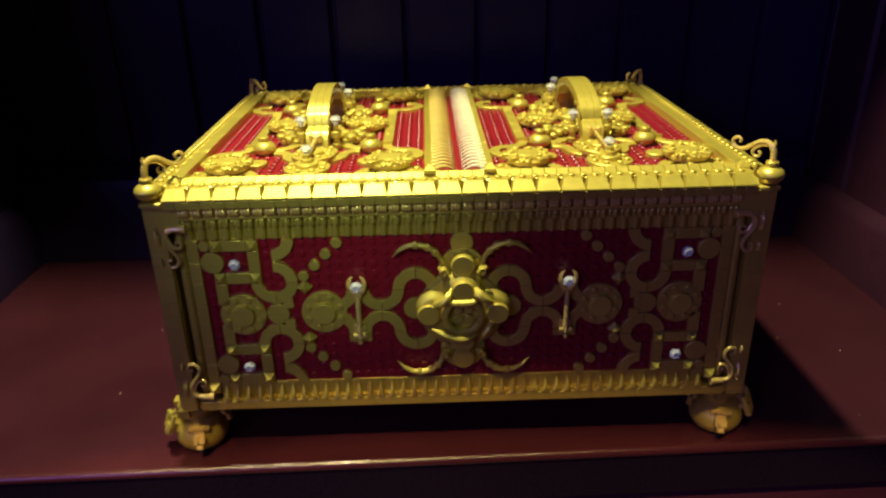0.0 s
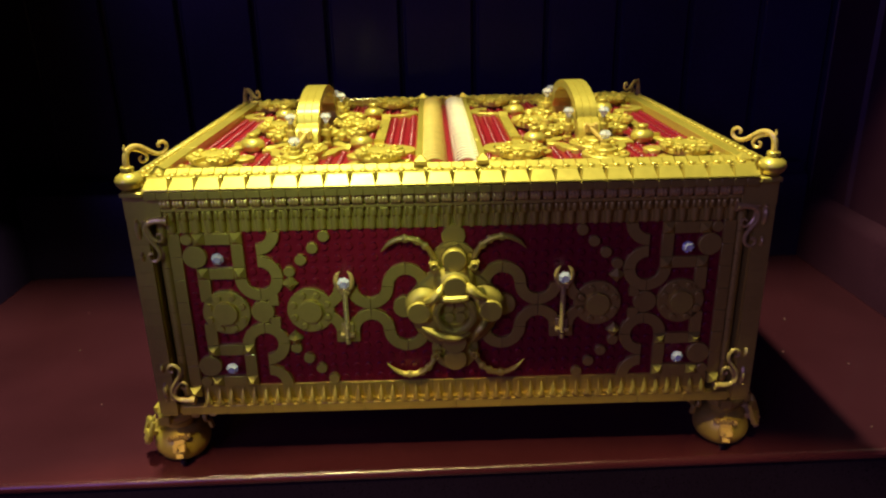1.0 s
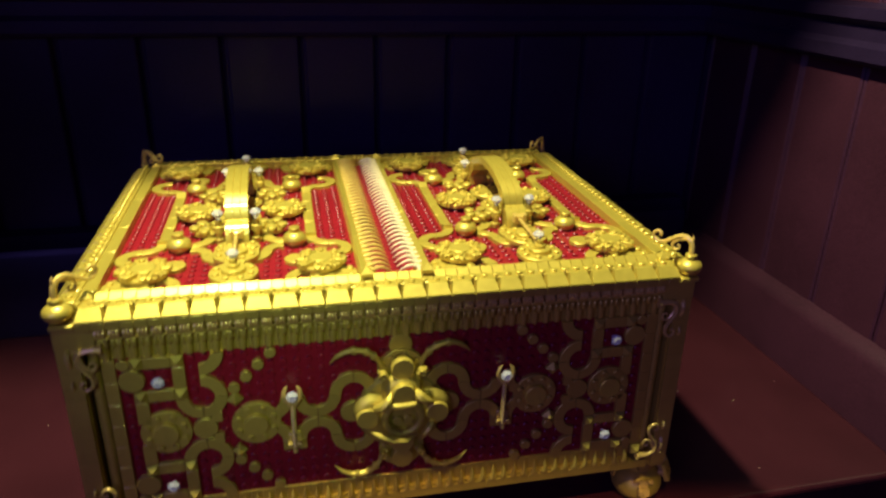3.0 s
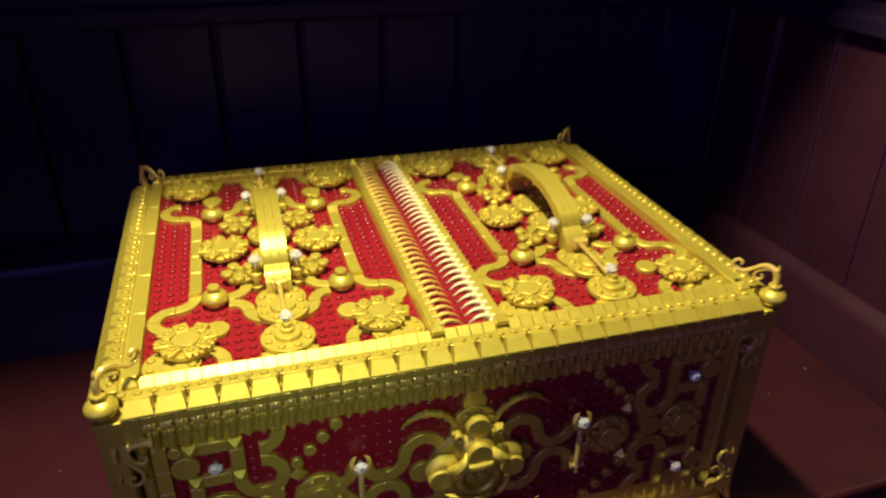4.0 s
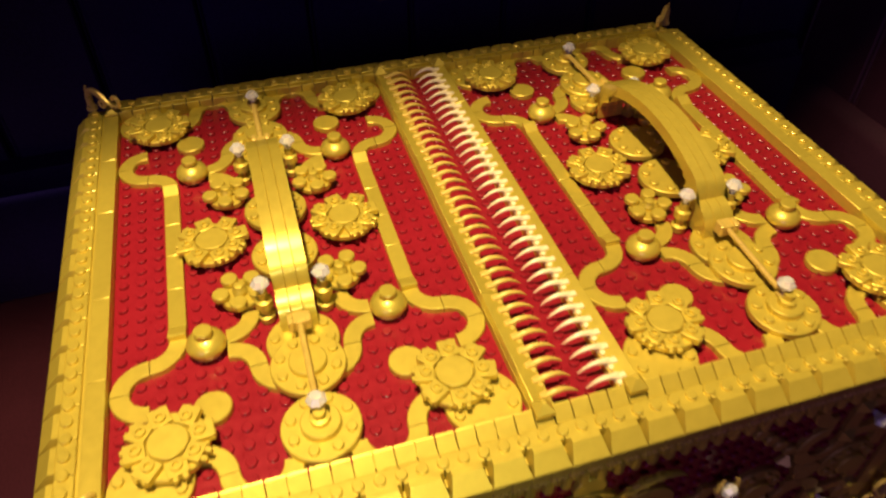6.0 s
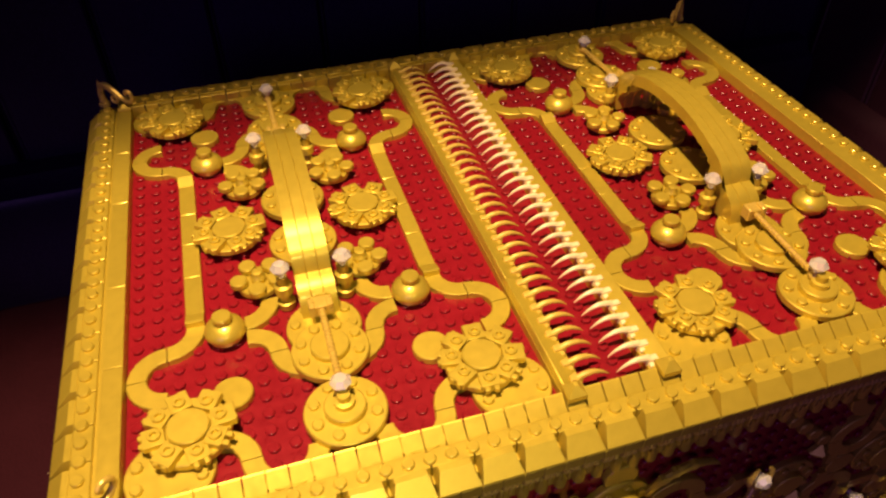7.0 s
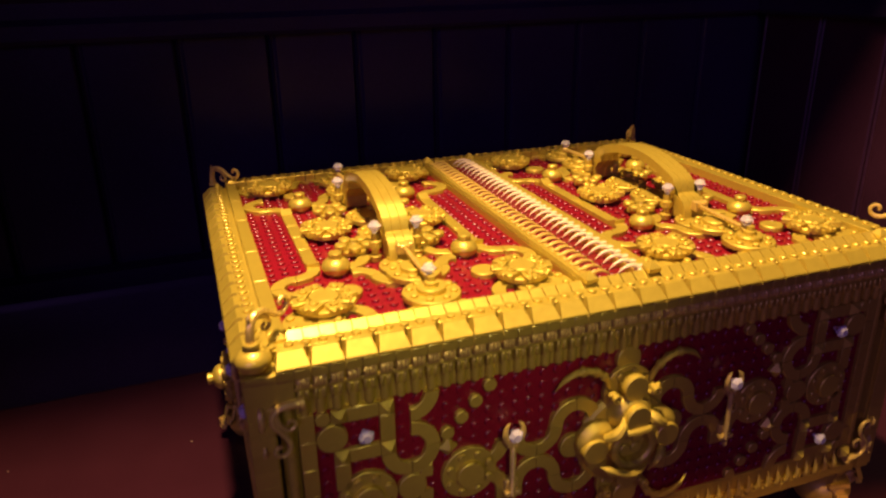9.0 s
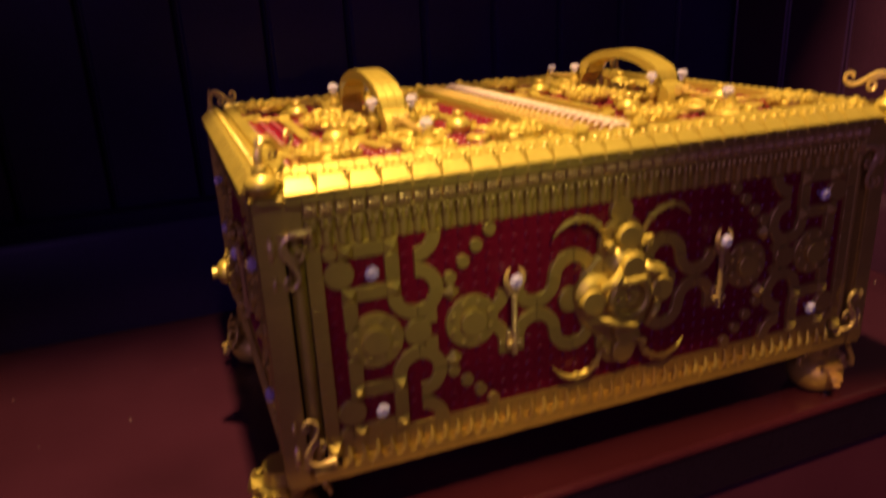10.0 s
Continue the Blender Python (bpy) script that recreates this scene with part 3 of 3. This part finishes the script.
ring_me = shared("hollow_ring", lambda b: (
    add_lathe(b, [(1.75, 0), (1.75, .38), (1.6, .4)], 28),
    add_arc(b, 1.25, 1.78, 0, 359.9, .3, 1.3, .16, 36),
    add_arc(b, 1.6, 1.84, 0, 359.9, .7, 1.2, .06, 36),
    [add_lathe(b, [(.12, 0), (.16, .12), (.12, .24)], 6, 1.6 * math.cos(radians(a)), 1.6 * math.sin(radians(a)), 1.1) for a in range(0, 360, 45)],
    [add_stud(b, x, y, .4, .43, .34, 14) for x in (-.47, .47) for y in (-.47, .47)]))
piece("hollow_ring", ring_me, medallion, on("front", 0, -.05, .7), "hollow gold ring with four studs inside")
crescents = (
    ("broad_claw", [(-1.3, 1.2, 1.2), (-.95, 1.5, 1.4), (0, 1.5, 1.45), (.9, 1.6, 1.4), (1.35, 1.85, 1.2)], (.12, .3, .34, .3, .05)),
    ("fang", [(-1.0, 2.7, 1.0), (-1.3, 2.15, 1.45), (-1.75, 1.6, 1.45), (-2.35, 1.15, 1.0)], (.03, .36, .46, .3)),
    ("fang", [(1.0, 2.55, 1.0), (1.35, 2.2, 1.4), (1.95, 1.75, 1.45), (2.7, 1.35, 1.1)], (.3, .48, .36, .03)),
    ("fang", [(1.2, -1.65, 1.2), (.2, -1.95, 1.5), (-1.0, -1.75, 1.55), (-2.0, -1.35, 1.4), (-2.75, -1.0, 1.2)], (.1, .3, .36, .3, .03)),
    ("fang", [(2.5, -.7, 1.0), (2.15, -1.1, 1.3), (1.75, -1.6, 1.35), (1.4, -2.5, 1.0)], (.3, .34, .28, .03)))
for nm, pts, radii in crescents:
    bm = bmesh.new()
    add_tube(bm, pts, radii, 9, 5)
    part(nm, bm, GOLD, medallion, "", on("front", 0, -.05, .7))

# feet
dome_me = shared("foot_dome", lambda b: add_lathe(b, [(.5, 0), (1.5, .1), (2.1, .55), (2.45, 1.2), (2.55, 1.75), (2.45, 2.4), (2.1, 3.05), (1.5, 3.55), (.7, 3.8)], 28))
foot_neck = shared("foot_neck", lambda b: (add_lathe(b, [(1.3, 3.5), (1.5, 3.9), (1.5, 4.2), (1.9, 4.6), (1.9, 5.0), (1.4, 5.3), (1.4, 6.6)], 16),
                                           [add_box(b, x - .5, x + .5, y - .5, y + .5, 4.6, 5.2 + .3 * (i % 2), .05)
                                            for i, (x, y) in enumerate(((-1.8, .4), (1.7, -.6), (.4, 1.9), (-.6, -1.8), (1.5, 1.5)))]))
def foot_bracket(bm):
    """A toothed bar across the dome with a clasp hanging from it and a peg below."""
    lying = Matrix.Translation((0, 0, .42 * U)) @ Matrix.Rotation(radians(90), 4, "Y")
    add_lathe(bm, [(.1, -1.05), (.17, -1.0), (.17, 1.0), (.1, 1.05)], 8, m=lying)
    for i in range(7):
        z = -.9 + .3 * i
        add_lathe(bm, [(.17, z - .1), (.25, z - .06), (.25, z + .06), (.17, z + .1)], 8, m=lying)
    add_box(bm, -.85, -.6, -.3, .25, -.1, .42, .05)
    add_box(bm, .6, .85, -.3, .25, -.1, .42, .05)
    add_box(bm, -.5, .5, -.75, -.15, .05, .4, .06)
    add_box(bm, -.56, .56, -1.45, -.65, .05, .78, .1)
    add_box(bm, -.34, .34, -1.95, -1.4, .0, .5, .08)
    add_lathe(bm, [(.2, .5), (.2, .95), (.1, 1.02)], 8, -.22, -1.05)


def foot_buckle(bm):
    """A square buckle with a pin, on a short stem."""
    for x0, x1, y0, y1 in ((-.75, -.35, -.8, .8), (.35, .75, -.8, .8), (-.5, .5, -.8, -.35), (-.5, .5, .35, .8)):
        add_box(bm, x0, x1, y0, y1, .25, .62, .07)
    add_box(bm, -.3, .3, -1.5, -.7, .0, .5, .06)
    add_tube(bm, [(.3, .6, .45), (.5, 1.1, .45), (.45, 1.5, .4)], (.24, .18, .03), 7, 3)


bracket = shared("foot_bracket", foot_bracket, METAL)
buckle = shared("foot_buckle", foot_buckle)
hook = shared("foot_hook", lambda b: (add_arc(b, .35, .62, -30, 250, -.2, .2, .05, 12), add_box(b, -.2, .2, -1.3, -.4, -.18, .18, .05),
                                      add_lathe(b, [(.14, .3), (.18, .75), (.02, 1.0)], 6)))
peg = shared("foot_peg", lambda b: add_lathe(b, disc_profile(.3, .45), 10), DARK)
for s in (-1, 1):
    for t2 in (-1, 1):
        fx, fy = (25.6 if t2 < 0 else 24.2) * s - .2, MID_Y + t2 * 15.4
        base = Matrix.Translation(Vector((fx, fy, 0)) * U) @ Matrix.Diagonal((1.0, 1.0, .95, 1))
        foot = piece("foot", dome_me, chest, base, "polished gold bun foot with small fittings")
        piece("foot_neck", foot_neck, foot, base)
        for k, a in enumerate((-12 * s, 80 * s, 180 - 15 * s)):
            spin = base @ Matrix.Rotation(radians(a), 4, "Z")
            piece("bracket", bracket, foot, spin @ Matrix.Translation(Vector((0, -2.05, 3.0)) * U) @ Matrix.Rotation(radians(55), 4, "X"),
                  "small shiny toothed fitting" if k == 0 else "")
            if k == 0:
                piece("peg", peg, foot, spin @ Matrix.Translation(Vector((0, -1.95, 0)) * U), "black rubber peg")
        for a in (52 * s, 140 * s):
            m = base @ Matrix.Rotation(radians(a), 4, "Z") @ Matrix.Translation(Vector((0, -2.4, 4.0)) * U) @ Matrix.Rotation(radians(70), 4, "X")
            piece("buckle", buckle, foot, m)
        m = base @ Matrix.Rotation(radians(-75 * s), 4, "Z") @ Matrix.Translation(Vector((0, -3.0, 4.6)) * U) @ Matrix.Rotation(radians(75), 4, "X")
        piece("hook", hook, foot, m)

# ---- lid: two halves ----
def lid_half(s):
    """One leaf of the lid with its rim, inlay, flowers, pots and handle; s is -1 or 1."""
    bm = bmesh.new()
    add_box(bm, min(0, s * 23), max(0, s * 23), 3, 37, RED_Z - 1.0, RED_Z)
    v = 3.5
    while v < 37:
        u = 0.5
        while u < 23:
            if not 1 < u < 3:
                add_stud(bm, s * u, v, RED_Z, .3, .2, 8)
            u += 1
        v += 1
    leaf = part("lid_leaf", bm, RED, chest, "red studded lid leaf with gold rim and ornaments")
    f = s < 0

    def rim(u, v, w=0.0, turn=0.0):
        return Matrix.Translation(Vector((u, v, RIM_Z + w)) * U) @ Matrix.Rotation(radians(turn), 4, "Z")

    # rim core, plate band and ribbed barrels
    bm = bmesh.new()
    x0, x1 = sorted((s * .02, s * 25.4))
    add_box(bm, min(s * 23.98, s * 24.4), max(s * 23.98, s * 24.4), 2.0, 38.0, RIM_Z - .2, RIM_Z + .55)
    add_box(bm, x0, x1, .75, 3.0, 25.5, RIM_Z)
    add_box(bm, x0, x1, 37.0, LID_D - .75, 25.5, RIM_Z)
    x2, x3 = sorted((s * 23.0, s * 25.6))
    add_box(bm, x2, x3, 3.0, 37.0, 25.5, RIM_Z)
    add_box(bm, min(s * .02, s * 24), max(s * .02, s * 24), 2.02, 2.99, RIM_Z, RIM_Z + .3)
    add_box(bm, min(s * .02, s * 24), max(s * .02, s * 24), 37.01, 37.98, RIM_Z, RIM_Z + .5)
    add_box(bm, min(s * 23.01, s * 23.98), max(s * 23.01, s * 23.98), 3.0, 37.0, RIM_Z, RIM_Z + .65)
    part("rim_core", bm, GOLD, leaf)
    for k in range(12):
        u = s * (1 + 2 * k)
        piece("roof_brick", m_slope(), leaf, rim(u, 0))
        piece("roof_brick", m_slope(), leaf, rim(u, LID_D, .25, 180))
        for e in (-.5, .5):
            piece("sloped_tile", m_cheese(), leaf, rim(u + e, 2.5, .3))
            piece("sloped_tile", m_cheese(), leaf, rim(u + e, 37.5, .5, 180))
            piece("band_tile", m_tile(1, .62), leaf,
                  basis((1, 0, 0), (0, 0, 1), (0, -1, 0), (u + e, .45, 26.5)))
            if abs(u + e) < 23:
                piece("ribbed_barrel", m_barrel(), leaf, Matrix.Translation(Vector((u + e, .55, 25.76)) * U))
    for k in range(18):
        v = 3 + 2 * k
        piece("roof_brick", m_slope(), leaf, rim(s * 26.3, v, 0, -90 if s < 0 else 90))
        for e in (-.5, .5):
            if 3 < v + e < 39:
                piece("band_tile", m_tile(1, .62), leaf, basis((0, -s, 0) if s > 0 else (0, -1, 0), (0, 0, 1), (s, 0, 0), (s * 25.85, v + e, 26.5))
                      if s < 0 else basis((0, 1, 0), (0, 0, 1), (1, 0, 0), (25.85, v + e, 26.5)))
                piece("ribbed_barrel", m_barrel(), leaf, rim(s * 25.45, v + e, 25.76 - RIM_Z, 90))
    for v, ln in ((7, 8), (14, 6), (21, 8), (28, 6), (34, 6)):
        piece("strip_tile", m_tile(1, ln), leaf, rim(s * 23.5, v, .65))
    bm = bmesh.new()
    x2, x3 = sorted((s * 24.0, s * 26.0))
    add_box(bm, x2, x3, 37.6, 38.1, RIM_Z - .4, RIM_Z + .1)
    part("corner_filler", bm, GOLD, leaf)
    for v in (2.5, 37.5):
        piece("pyramid_tile", m_pyramid(), leaf, rim(s * 23.5, v, .65))
    # corner pots with scrolls
    for v, turn in ((.7, 45), (LID_D - .7, -45)):
        add = bmesh.new()
        add_box(add, s * 24.9 - .85, s * 24.9 + .85, v - .8, v + .8, 26.5, RIM_Z - .1, .06)
        part("corner_plate", add, GOLD, leaf)
        if v < MID_Y:
            piece("pot", m_pot(), leaf, rim(s * 25.1, v, .02), "round gold corner pot")
        sc = rim(s * 25.1, v, 1.35 if v < MID_Y else .6, turn if s < 0 else 180 - turn)
        piece("scroll", m_scroll(), leaf, sc, "shiny gold vine scroll")

    # middle strip with two rows of claws
    bm = bmesh.new()
    a, b2 = sorted((s * 1.75, s * 2.98))
    add_box(bm, a, b2, 2.9, 37.1, RED_Z - .2, RED_Z + .55)
    part("middle_strip_core", bm, GOLD, leaf)
    for v, ln in ((7, 8), (14, 6), (21, 8), (28, 6), (34, 6)):
        piece("strip_tile", m_tile(1, ln), leaf, on("top", s * 2.5, v, .47) @ Matrix.Rotation(radians(-s * 17), 4, "Y"))
    for v in (2.75, 37.25):
        piece("pyramid_tile", m_pyramid(), leaf, on("top", s * 2.5, v, .75))
    for k in range(34):
        piece("claw", m_claw(s), leaf, on("top", s * 1.8, 3.5 + k, .34, 90 if s > 0 else -90))

    def at(a, b, w=0.0, turn=0.0):
        return on("top", s * (13 + a), MID_Y + b, w, turn, flip=f)

    bend = m_bend()

    def curve(cx, cy, a, sx, sy, w=0.0):
        piece("curved_tile", bend, leaf, at(sx * cx, sy * cy, w) @ Matrix.Diagonal((sx, sy, 1, 1)) @ Matrix.Rotation(radians(a), 4, "Z"))

    for sx in (-1, 1):
        for b, ln in ((-5, 4), (-1.5, 3), (1.5, 3), (5, 4)):
            piece("tile", m_tile(1, ln), leaf, at(sx * 6.5, b, .02))
        for sy in (-1, 1):
            piece("wedge_tile", m_wedge(), leaf, at(sx * 6.5, sy * 6.55, .25, 0 if sy < 0 else 180))
            # outer S, in the quarter where both are positive
            curve(8, 7, 90, sx, sy)
            curve(8, 10, 270, sx, sy)
            curve(8, 10, 0, sx, sy)
            # front U between flower and disc
            curve(3, 16, 90, sx, sy)
            curve(3, 16, 0, sx, sy)
            curve(6, 16, 180, sx, sy)
            # inner branches beside the pot
            curve(4, 6, 90, sx, sy)
            curve(4, 10, 180, sx, sy)
            curve(1, 10, 0, sx, sy)
            piece("round_stud_plate", m_stud_plate(), leaf, at(sx * 8, sy * 15.6))
            piece("clip_flower", m_clip_flower(), leaf, at(sx * 7, sy * 14, .38, 9 * sx), "gold clip flower on a round plate")
            piece("round_tile", m_round_tile(1.0), leaf, at(sx * 5, sy * 12, .05))
            piece("pot", m_pot(), leaf, at(sx * 5, sy * 8, 0), "small round gold pot with a knob")
            piece("petal_flower", m_petal_flower(), leaf, at(sx * 2.9, sy * 4.7, .35, 30 * sx))
            stalk = shared("stalk", lambda b3: add_lathe(b3, [(.45, 0), (.5, .45), (.3, .55), (.3, 1.0), (.5, 1.1), (.5, 1.6), (.3, 1.7), (.3, 2.2)], 12))
            piece("stalk", stalk, leaf, at(sx * 1.65, sy * 6.6, .1))
            piece("crystal", m_gem(), leaf, at(sx * 1.65, sy * 6.6, 2.2), "clear cut crystal on a stalk")
        piece("clip_flower", m_clip_flower(), leaf, at(sx * 4.1, 0, .3, 9), "gold clip flower beside the handle")
    post = shared("round_post", lambda b3: add_lathe(b3, disc_profile(1.4, .52), 20))
    for b in (-2.2, 2.2):
        piece("round_post", post, leaf, at(0, b, 0))
        piece("round_stud_plate", m_stud_plate(), leaf, at(0, b, .5))
    for sy in (-1, 1):
        piece("round_stud_plate", m_stud_plate(), leaf, at(0, sy * 9.0, .1, 10))
        piece("rosette", shared("low_rosette", lambda b3: (stud_plate(b3), add_lathe(b3, disc_profile(1.0, .35), 24, z=.4))), leaf, at(0, sy * 11.0, .45))
        piece("rosette", shared("stepped_rosette", lambda b3: (stud_plate(b3), add_lathe(b3, disc_profile(1.0, .4), 24, z=.4),
              add_lathe(b3, [(.5, .8), (.5, 1.1), (.3, 1.15), (.3, 1.5)], 14))), leaf, at(0, sy * 14.9, .4))
        piece("round_post", post, leaf, at(0, sy * 14.9, 0))
        piece("crystal", m_gem(), leaf, at(0, sy * 14.4, 1.5), "clear cut crystal at the end of a rod")
        rod = shared("rod", lambda b3: (add_tube(b3, [(0, 0, 0), (0, 3, 0), (0, 6, 0)], (.16, .16, .16), 8, 2, (1, 0, 0)),
                                        [add_lathe(b3, [(.15, -.07), (.21, 0), (.15, .07)], 7, m=Matrix.Translation((0, .27 * i * U, 0)) @ Matrix.Rotation(radians(-78), 4, "X")) for i in range(1, 22)],
                                        add_box(b3, -.45, .45, 5.3, 6.1, -.4, .3, .06), add_box(b3, -.62, -.3, 5.2, 5.9, -.3, .45, .05), add_box(b3, .3, .62, 5.2, 5.9, -.3, .45, .05),
                                        add_lathe(b3, [(.3, -.2), (.36, 0), (.2, .25)], 10)), METAL)
        m = on("top", s * 13, MID_Y + sy * 14.4, 1.5, 0 if sy < 0 else 180) @ Matrix.Rotation(radians(2), 4, "X")
        piece("rod", rod, leaf, m, "thin twisted gold rod")

    # handle: an arched strap on stepped curved bricks
    outer = [(-8.3, 0.25), (-8.25, 1.1), (-7.9, 1.7), (-7.3, 2.05), (-6.75, 2.15), (-6.72, 2.25), (-6.6, 2.9), (-6.15, 3.35), (-5.5, 3.6),
             (-5.45, 3.66), (-4.2, 4.05), (-2.8, 4.38), (-1.4, 4.56), (0, 4.62)]
    inner = [(-6.4, 0.25), (-6.4, 1.2), (-5.9, 1.9), (-5.3, 2.2), (-5.3, 2.75), (-4.9, 2.8), (-4.9, 3.0), (-4.0, 3.3), (-2.8, 3.62), (-1.4, 3.82), (0, 3.9)]
    prof = outer + [(-x, z) for x, z in outer[-2::-1]]
    under = inner + [(-x, z) for x, z in inner[-2::-1]]
    loop = prof + under[::-1]
    bm = bmesh.new()
    rings = []
    for x, dip in ((-1.0, 0), (-.36, 0), (-.335, .06), (-.31, 0), (.31, 0), (.335, .06), (.36, 0), (1.0, 0)):
        rings.append([bm.verts.new((x * U, y * (1 - dip * .12) * U, (z - (dip if i < len(prof) and z > 1 else 0)) * U)) for i, (y, z) in enumerate(loop)])
    close_rings(bm, rings)
    bmesh.ops.triangulate(bm, faces=[fc for fc in bm.faces if len(fc.verts) > 4])
    part("handle_strap", bm, GLOSS, leaf, "arched gold carrying handle", on("top", s * 13, MID_Y, .1) @ Matrix.Diagonal((1, 1, 1.035, 1)))
    return leaf


for half in (-1, 1):
    lid_half(half)

# dust on the shelf
bm = bmesh.new()
rnd = random.Random(3)
for _ in range(26):
    x, y = rnd.uniform(-.43, .43) / U, rnd.uniform(.01, .34) / U
    if abs(x) < 28 and y > -0.5:
        continue
    add_lathe(bm, [(rnd.uniform(.03, .07), 0), (rnd.uniform(.02, .05), rnd.uniform(.02, .05))], 5, x, y, .005)
tagged(part("dust", bm, IVORY, None, "fine pale dust specks scattered on the shelf"), category="dust", kind="stuff")
